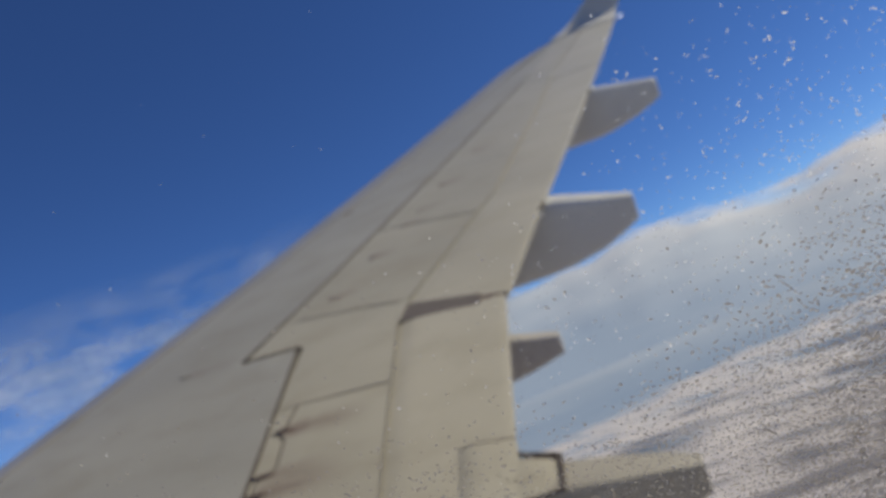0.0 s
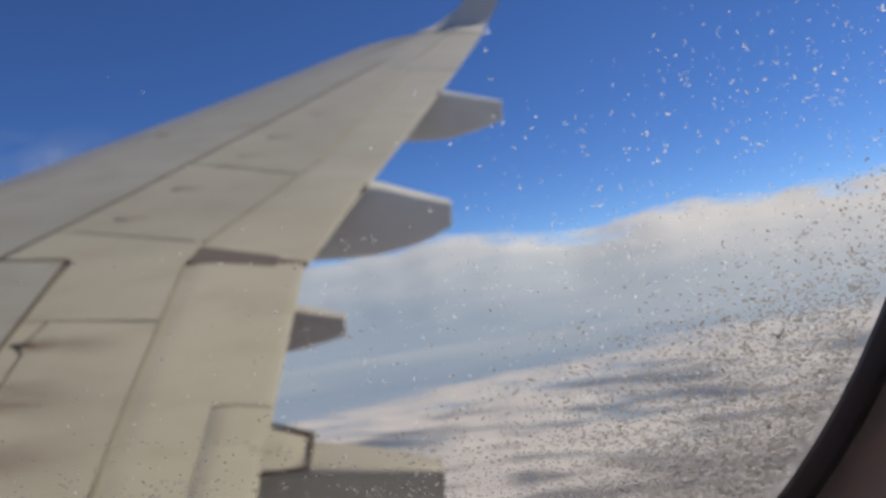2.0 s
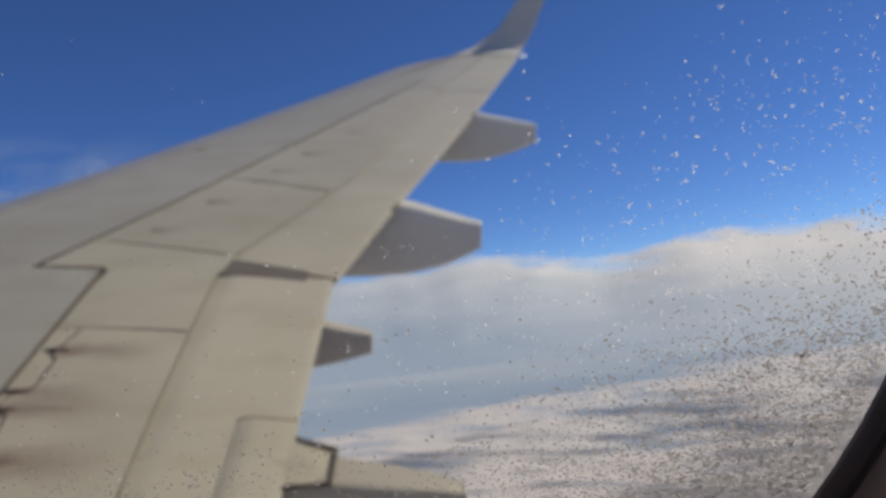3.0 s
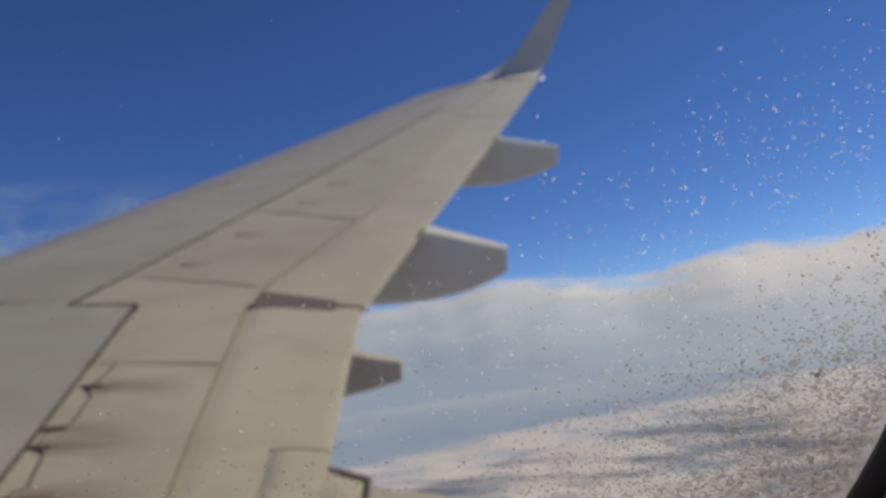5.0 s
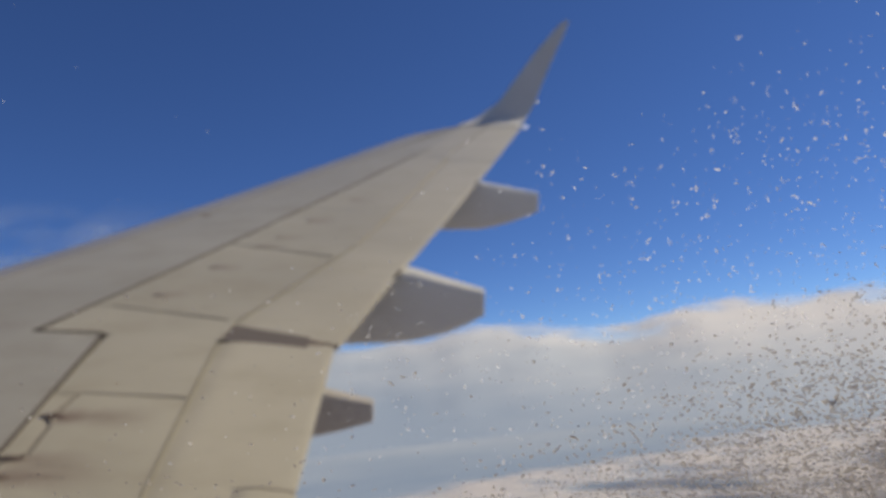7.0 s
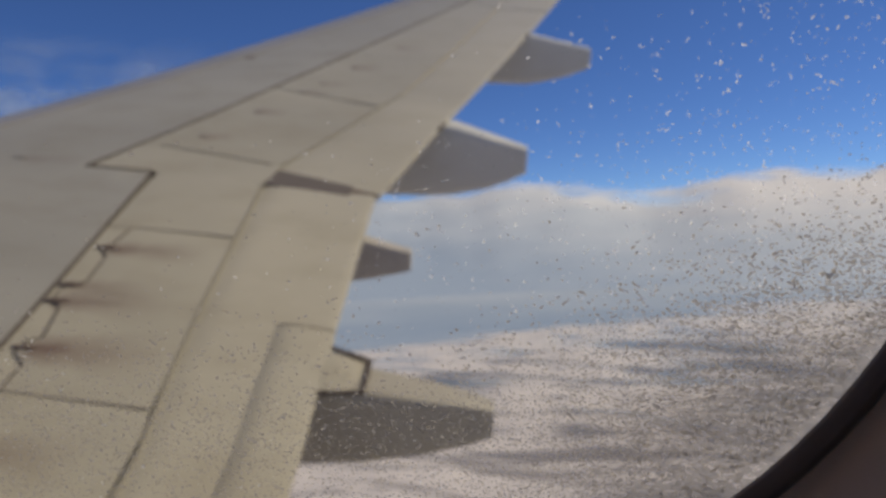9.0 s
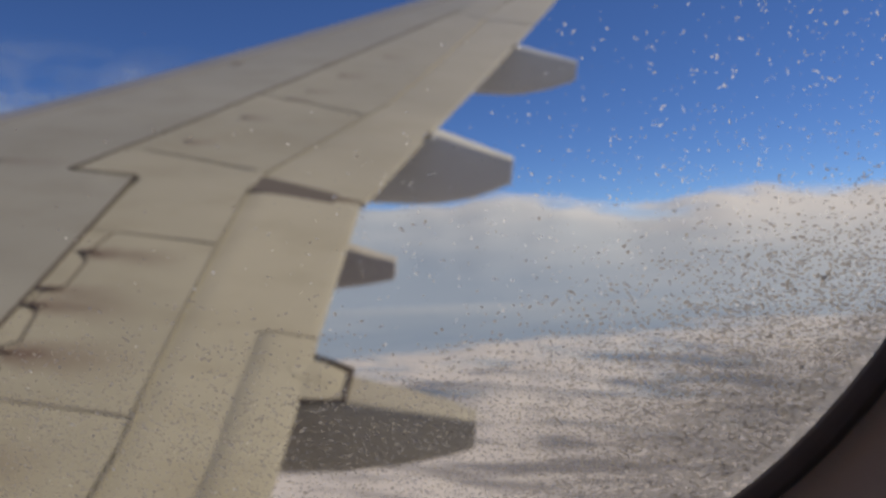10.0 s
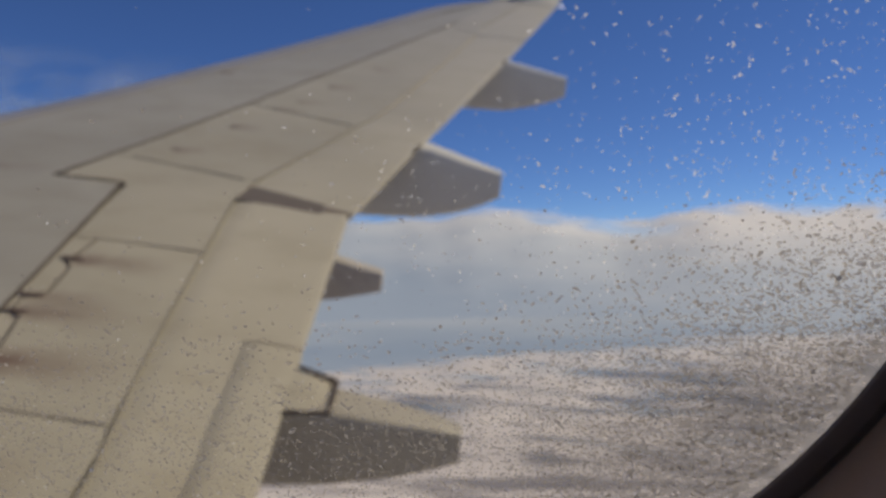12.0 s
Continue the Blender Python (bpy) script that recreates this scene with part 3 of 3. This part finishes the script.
def flakes(name, centres, material):
    """Small uneven needles and plates of ice as one object: centre x, z, length, width, angle."""
    vs, fs = [], []
    for x, z, ln, wd, ang in centres:
        ca, sa = math.cos(ang), math.sin(ang)
        n = 6
        i0 = len(vs)
        y = YF - rng.uniform(0.0001, 0.0006)
        for k in range(n):
            t = 2 * math.pi * k / n + rng.uniform(-0.35, 0.35)
            r = rng.uniform(0.65, 1.15)
            u, w = math.cos(t) * ln / 2 * r, math.sin(t) * wd / 2 * r
            vs.append((x + u * ca - w * sa, y + rng.uniform(-0.0001, 0.0001), z + u * sa + w * ca))
        vs.append((x, y - wd * 0.12, z))
        for k in range(n):
            fs.append((i0 + k, i0 + (k + 1) % n, i0 + n))
    me = bpy.data.meshes.new(name)
    me.from_pydata(vs, [], fs)
    me.materials.append(material)
    ob = new(name, me)
    ob.matrix_world = ATT
    return ob


def smooth(a, b, v):
    t = min(1, max(0, (v - a) / (b - a)))
    return t * t * (3 - 2 * t)


def scatter(per_mm2, x0, x1, z0, z1, most, gap=0.0):
    """Random places on the pane, as many to the square millimetre as per_mm2(x, z) says, and no two nearer than gap."""
    taken = {}
    for _ in range(int((x1 - x0) * (z1 - z0) * 1e6 * most)):
        x, z = rng.uniform(x0, x1), rng.uniform(z0, z1)
        if not inside(x, z) or rng.random() * most > per_mm2(x, z):
            continue
        if gap:
            i, j = int(x / gap), int(z / gap)
            if any((x - p) ** 2 + (z - q) ** 2 < gap * gap for di in (-1, 0, 1) for dj in (-1, 0, 1) for p, q in taken.get((i + di, j + dj), ())):
                continue
            taken.setdefault((i, j), []).append((x, z))
        yield x, z


def grain_density(x, z):
    """Frost lies thick low down and towards the aft edge, thin in the middle."""
    start = -0.106 + 0.60 * max(0.0, x)
    side = smooth(-0.05, 0.04, x)
    d = (1.05 + 0.7 * side) * smooth(0.0, 0.055, start - z) ** 1.45 + 1.7 * smooth(-0.03, 0.06, x) * smooth(0.028, 0.065, start - z)
    patch = 0.55 + 0.6 * smooth(-0.3, 0.35, noise.noise(Vector((x * 48, z * 48, 1.0))))
    return d * patch + 0.008 * smooth(-0.06, -0.10, z)


# fine grains: short dashes and bent specks
fine = []
for x, z in scatter(grain_density, -0.225, 0.125, -0.215, 0.03, 3.2, 0.00078):
    # broader and more level towards the aft edge, where they run into one another
    aft = smooth(0.0, 0.085, x) * smooth(0.01, 0.06, -0.106 + 0.60 * max(0.0, x) - z)
    s = rng.lognormal(0, 0.22) * (1 + 0.42 * aft)
    ang = rng.normal(-0.05, 0.75 - 0.35 * aft)
    fine.append((x, z, 0.00104 * s, 0.00064 * s * rng.uniform(0.75, 1.25), ang))
    if rng.random() < 0.15:
        fine.append((x + math.cos(ang) * 0.0006 * s, z + math.sin(ang) * 0.0006 * s, 0.0007 * s, 0.0004 * s, ang + rng.normal(0, 0.9)))
tagged(flakes("frost_grains", fine, M_ICE_SHADE), "fine grains of frost over the lower window pane", "frost", kind="stuff")


def crystal_density(x, z):
    aft = smooth(-0.005, 0.085, x) * (0.25 + 0.75 * smooth(0.005, -0.035, z)) * (1 - 0.7 * smooth(-0.07, -0.11, z))
    near = smooth(-0.06, 0.0, x) * smooth(-0.04, -0.085, z) * (1 - smooth(-0.095, -0.125, z))
    aft *= smooth(-0.025, -0.05, z + 0.5 * min(0.0, 0.04 - x))
    return 0.11 * aft + 0.06 * near + 0.010 * smooth(-0.08, -0.13, z) + 0.0002


# larger branched crystals on the upper aft part, and many faint specks among them
big = []


def crystal(x, z, s, arms):
    """The needles of one branched crystal."""
    ang = rng.uniform(0, math.pi)
    px, pz = x, z
    needles = []
    for a in range(arms):
        ln = 0.0010 * s * rng.uniform(0.6, 1.25)
        needles.append((px + math.cos(ang) * ln * 0.4, pz + math.sin(ang) * ln * 0.4, ln, 0.00042 * s * rng.uniform(0.8, 1.4), ang))
        if rng.random() < 0.6:
            px += math.cos(ang) * ln * 0.7
            pz += math.sin(ang) * ln * 0.7
        ang += rng.uniform(0.5, 2.2) * rng.choice([-1, 1])
    return needles


for x, z in scatter(crystal_density, -0.22, 0.125, -0.2, 0.16, 0.15):
    big += crystal(x, z, rng.lognormal(-0.1, 0.28), int(rng.choice([1, 1, 1, 1, 2, 2, 3])))
for x, z in scatter(crystal_density, -0.22, 0.125, -0.2, 0.16, 0.15):
    s = rng.lognormal(-0.5, 0.3)
    big.append((x, z, 0.0010 * s, 0.0006 * s, rng.uniform(0, math.pi)))
tagged(flakes("frost_crystals", big, M_ICE), "branched white ice crystals on the window pane", "frost", kind="stuff")
# lone and large crystals that stand out against the sky
for x, z in ((-0.055, -0.0325), (0.0642, -0.037), (0.0617, -0.0426), (0.0573, -0.0467), (0.0593, -0.053), (0.0391, -0.0444), (0.0809, -0.0494), (0.0774, -0.0299),
             (0.0833, -0.0324), (0.0909, -0.0367), (0.0987, -0.0392), (0.0757, -0.0453), (0.0611, -0.0496), (0.0521, -0.050), (0.0292, -0.0573), (0.0438, -0.0512),
             (0.0468, -0.059), (0.0379, -0.0656), (0.0237, -0.0428)):
    if x > 0:
        label = "large branched white ice crystal on the window pane"
    else:
        label = "single tiny white ice needle on the clear pane"
    tagged(flakes("ice_crystal", crystal(x, z, 1.15 if x > 0 else 0.7, 3 if x > 0 else 1), M_ICE), label, "ice crystal", "crystals on the pane")


# a thin uneven film of rime towards the lower aft edge
def film():
    k = Nodes("rime_film")
    x, _, z = k.xyz()
    df = k.n.new("ShaderNodeBsdfDiffuse")
    tl = k.n.new("ShaderNodeBsdfTranslucent")
    tr = k.n.new("ShaderNodeBsdfTransparent")
    for sh in (df, tl):
        sh.inputs["Color"].default_value = (0.37, 0.355, 0.355, 1)
    a, b = k.n.new("ShaderNodeMixShader"), k.n.new("ShaderNodeMixShader")
    a.inputs[0].default_value = 0.7
    k.l.new(df.outputs[0], a.inputs[1])
    k.l.new(tl.outputs[0], a.inputs[2])
    aft = k.math("MULTIPLY", k.math("SUBTRACT", x, 0.02), 8.0, clamp=True)
    low = k.math("MULTIPLY", k.math("SUBTRACT", -0.03, z), 9.0, clamp=True)
    line = k.math("MULTIPLY_ADD", x, 0.3, -0.118)
    thick = k.math("MULTIPLY", k.math("SUBTRACT", line, z), 26.0, clamp=True)
    lean = k.math("MULTIPLY_ADD", x, 9.0, 0.2, clamp=True)
    body = k.math("MAXIMUM", k.math("MULTIPLY", k.math("MULTIPLY", aft, low), 0.8), k.math("MULTIPLY", thick, k.math("MULTIPLY_ADD", lean, 0.85, 0.15)))
    rim = k.math("MULTIPLY", k.math("MULTIPLY", k.math("SUBTRACT", x, 0.078), 32.0, clamp=True), k.math("MULTIPLY", k.math("SUBTRACT", -0.075, z), 25.0, clamp=True))
    body = k.math("MAXIMUM", body, k.math("MULTIPLY", rim, 0.95))
    body = k.math("MULTIPLY", k.math("SUBTRACT", body, 0.42), 1.9, clamp=True)
    lace = k.ramp(k.noise(560, 3, 0.6, k.stretch((0.6, 1, 1.3))), [(0.40, 0.6), (0.54, 1.0)])
    patch = k.ramp(k.noise(38, 4), [(0.3, 0.7), (0.55, 1.0)])
    fac = k.math("MULTIPLY", k.math("MULTIPLY", body, 0.9), k.math("MULTIPLY", lace, patch))
    k.put(b.inputs[0], fac)
    k.l.new(tr.outputs[0], b.inputs[1])
    k.l.new(a.outputs[0], b.inputs[2])
    k.l.new(b.outputs[0], k.out.inputs["Surface"])
    return k.mat


# the sheet reaches only as far as the film does
CELL = 0.003
bm = bmesh.new()
corners = {}
for i in range(-76, 44):
    for j in range(-74, 12):
        x, z = (i + 0.5) * CELL, (j + 0.5) * CELL
        aft = min(1, max(0, (x - 0.02) * 8)) * min(1, max(0, (-0.03 - z) * 9))
        low = min(1, max(0, (0.3 * x - 0.118 - z) * 26)) * (0.15 + 0.85 * min(1, max(0, 9 * x + 0.2)))
        rim = min(1, max(0, (x - 0.078) * 32)) * min(1, max(0, (-0.075 - z) * 25))
        if inside(x, z, -0.002) and max(0.8 * aft, low, 0.95 * rim) > 0.45:
            quad = []
            for p in ((i, j), (i + 1, j), (i + 1, j + 1), (i, j + 1)):
                if p not in corners:
                    corners[p] = bm.verts.new((p[0] * CELL, 0.1802, p[1] * CELL))
                quad.append(corners[p])
            bm.faces.new(quad)
tagged(aboard_mesh("frost_film", bm, film()), "thin grey film of rime on the window pane", "frost", kind="stuff")


# ---- clouds --------------------------------------------------------------
def cloud_matter(name, colour, thin=None, glow=0.4):
    k = Nodes(name)
    colour = colour(k) if callable(colour) else (*colour, 1)
    df = k.n.new("ShaderNodeBsdfDiffuse")
    tl = k.n.new("ShaderNodeBsdfTranslucent")
    mx = k.n.new("ShaderNodeMixShader")
    mx.inputs[0].default_value = glow
    for s in (df, tl):
        k.put(s.inputs["Color"], colour)
    k.l.new(df.outputs[0], mx.inputs[1])
    k.l.new(tl.outputs[0], mx.inputs[2])
    out = mx.outputs[0]
    if thin:
        tr = k.n.new("ShaderNodeBsdfTransparent")
        m2 = k.n.new("ShaderNodeMixShader")
        k.put(m2.inputs[0], thin(k))
        k.l.new(tr.outputs[0], m2.inputs[1])
        k.l.new(out, m2.inputs[2])
        out = m2.outputs[0]
    k.l.new(out, k.out.inputs["Surface"])
    return k.mat


def fan(r0, r1, a0, a1, nr, na, height):
    """A sheet in polar steps about the plan's origin, azimuth from +y towards +x, its height from height(x, y)."""
    vs, fs = [], []
    for i in range(nr + 1):
        r = r0 * (r1 / r0) ** (i / nr)
        for j in range(na + 1):
            a = radians(a0 + (a1 - a0) * j / na)
            x, y = r * math.sin(a), r * math.cos(a)
            vs.append((x, y, height(x, y)))
    for i in range(nr):
        for j in range(na):
            p = i * (na + 1) + j
            fs.append((p, p + 1, p + na + 2, p + na + 1))
    me = bpy.data.meshes.new("sheet")
    me.from_pydata(vs, [], fs)
    me.shade_smooth()
    return me


# one lower sheet out to the horizon; haze painted in, paler with distance
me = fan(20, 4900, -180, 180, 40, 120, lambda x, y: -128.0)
k = Nodes("painted_haze")
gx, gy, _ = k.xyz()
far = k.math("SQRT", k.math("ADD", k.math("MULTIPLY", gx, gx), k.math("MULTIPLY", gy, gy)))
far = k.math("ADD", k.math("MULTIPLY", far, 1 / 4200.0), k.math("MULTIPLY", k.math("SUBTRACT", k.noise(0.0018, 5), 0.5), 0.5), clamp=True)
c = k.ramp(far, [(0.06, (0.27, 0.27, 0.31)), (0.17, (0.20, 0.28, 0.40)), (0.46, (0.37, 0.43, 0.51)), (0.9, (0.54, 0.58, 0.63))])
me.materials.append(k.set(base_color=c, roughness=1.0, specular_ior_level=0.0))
tagged(new("ground", me), "blue-grey low layer far below, haze painted in", "ground", kind="structure")


def deck_height(x, y):
    p = Vector((x * 0.009, y * 0.012, 0))
    q = Vector((x * 0.04, y * 0.055, 5))
    return -100 + 5 * noise.fractal(p, 1.0, 2.0, 4) + 1.2 * noise.fractal(q, 1.0, 2.0, 3)


def deck_thin(k):
    x, y, _ = k.xyz()
    r = k.math("SQRT", k.math("ADD", k.math("MULTIPLY", x, x), k.math("MULTIPLY", y, y)))
    edge = k.math("MULTIPLY_ADD", k.noise(0.006, 5, 0.55, k.turned(-0.3, 0.6, 1.4)), 420.0, k.math("MULTIPLY_ADD", x, 0.62, 690.0))
    far = k.math("MULTIPLY", k.math("SUBTRACT", edge, r), 0.010, clamp=True)
    streaks = k.ramp(k.noise(0.030, 5, 0.52, k.turned(-0.35, 0.30, 1.0)), [(0.34, 0.2), (0.43, 1.0)])
    fine = k.ramp(k.noise(0.055, 4, 0.5, k.turned(-0.30, 0.16, 1.0)), [(0.37, 0.3), (0.47, 1.0)])
    streaks = k.math("MULTIPLY", streaks, fine)
    broad = k.noise(0.011, 5, 0.58, k.turned(-0.45, 0.45, 1.3))
    # one broad thin place, longer than wide
    u, v = k.xyz(k.turned(-0.72, 1 / 150.0, 1 / 42.0))[:2]
    u, v = k.math("SUBTRACT", u, -2.25), k.math("SUBTRACT", v, 15.1)
    hole = k.math("SUBTRACT", 1.0, k.math("ADD", k.math("MULTIPLY", u, u), k.math("MULTIPLY", v, v)), clamp=True)
    broad = k.math("SUBTRACT", broad, k.math("MULTIPLY", hole, 0.16))
    gaps = k.math("MULTIPLY", streaks, k.ramp(broad, [(0.32, 0.15), (0.46, 1.0)]))
    return k.math("MULTIPLY", far, gaps)


me = fan(30, 1700, -180, 180, 150, 560, deck_height)
me.materials.append(cloud_matter("cloud_deck_matter", (0.81, 0.76, 0.735), deck_thin))
tagged(new("cloud_deck", me), "pinkish white broken cloud deck with grey streaks", "cloud", kind="structure")


# distant bank of heaped cloud, sloping back
def bank_top(a):
    hump = 0.7 * math.exp(-((a - 3) / 5) ** 2) - 0.7 * math.exp(-((a - 13) / 3.6) ** 2) + 0.2 * math.exp(-((a - 20) / 4) ** 2)
    return 4.55 + hump + 0.16 * noise.noise(Vector((a * 0.35, 1.0, 0))) + 0.3 * noise.noise(Vector((a * 0.06, 3.3, 0)))


vs, fs = [], []
NA, NP = 420, 44
for j in range(NA + 1):
    a = -75 + 150 * j / NA
    ar = radians(a)
    h = math.tan(radians(bank_top(a))) * 4500
    for i in range(NP + 1):
        u = i / NP
        r = 2000 + 2500 * u
        z = -131 + (h + 131) * (0.35 * u + 0.65 * u * u)
        n = noise.fractal(Vector((a * 0.22, u * 7.0, 2.0)), 1.0, 2.0, 4)
        z += 11 * n * u
        vs.append((r * math.sin(ar), r * math.cos(ar), z))
for j in range(NA):
    for i in range(NP):
        p = j * (NP + 1) + i
        fs.append((p, p + 1, p + NP + 2, p + NP + 1))
me = bpy.data.meshes.new("cloud_bank")
me.from_pydata(vs, [], fs)
rise = me.attributes.new("rise", "FLOAT", "POINT")
rise.data.foreach_set("value", [i / NP for j in range(NA + 1) for i in range(NP + 1)])
me.shade_smooth()


def bank_thin(k):
    at = k.n.new("ShaderNodeAttribute")
    at.attribute_name = "rise"
    tuft = k.math("ADD", k.math("MULTIPLY", k.noise(0.006, 7, 0.6), 0.15), k.math("MULTIPLY", k.noise(0.0022, 4), 0.14))
    # crisp heaps between torn, hazy stretches
    wisp = k.ramp(k.noise(0.0016, 2), [(0.40, 4.0), (0.56, 14.0)])
    return k.math("MULTIPLY", k.math("SUBTRACT", k.math("SUBTRACT", 1.10, tuft), at.outputs["Fac"]), wisp, clamp=True)


# haze painted into the cloud: blue-grey low and forward, whiter high and aft
def bank_haze_tint(k):
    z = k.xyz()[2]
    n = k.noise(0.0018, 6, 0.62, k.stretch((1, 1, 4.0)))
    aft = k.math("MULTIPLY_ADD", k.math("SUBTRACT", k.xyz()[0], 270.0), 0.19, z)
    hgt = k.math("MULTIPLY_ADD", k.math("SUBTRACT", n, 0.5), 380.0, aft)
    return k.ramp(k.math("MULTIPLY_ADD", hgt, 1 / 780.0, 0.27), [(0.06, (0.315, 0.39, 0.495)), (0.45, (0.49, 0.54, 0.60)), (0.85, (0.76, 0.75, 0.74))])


me.materials.append(cloud_matter("cloud_bank_matter", bank_haze_tint, bank_thin, 0.0))
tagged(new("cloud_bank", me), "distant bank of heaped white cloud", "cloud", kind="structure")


# thin high veil ahead of the wing
def veil_thin(k):
    x, y, z = k.xyz()
    n = k.noise(0.0022, 7, 0.62, k.stretch((1, 1, 2.6)))
    hump = k.math("SUBTRACT", 1.0, k.math("ABSOLUTE", k.math("MULTIPLY", k.math("SUBTRACT", z, 820.0), 1 / 420.0)), clamp=True)
    return k.math("MULTIPLY", k.ramp(n, [(0.38, 0.0), (0.68, 0.95)]), hump)


vs, fs = [], []
for j in range(61):
    ar = radians(-70 + 52 * j / 60)
    for i in range(13):
        u = i / 12
        r = 4300 + 60 * noise.noise(Vector((j * 0.2, u * 2, 4.0)))
        vs.append((r * math.sin(ar), r * math.cos(ar), 350 + 900 * u))
for j in range(60):
    for i in range(12):
        p = j * 13 + i
        fs.append((p, p + 1, p + 14, p + 13))
me = bpy.data.meshes.new("cloud_veil")
me.from_pydata(vs, [], fs)
me.shade_smooth()
me.materials.append(cloud_matter("cloud_veil_matter", (0.85, 0.85, 0.87), veil_thin))
tagged(new("cloud_veil", me), "thin wisps of white cloud in a blue sky", "cloud", kind="structure")
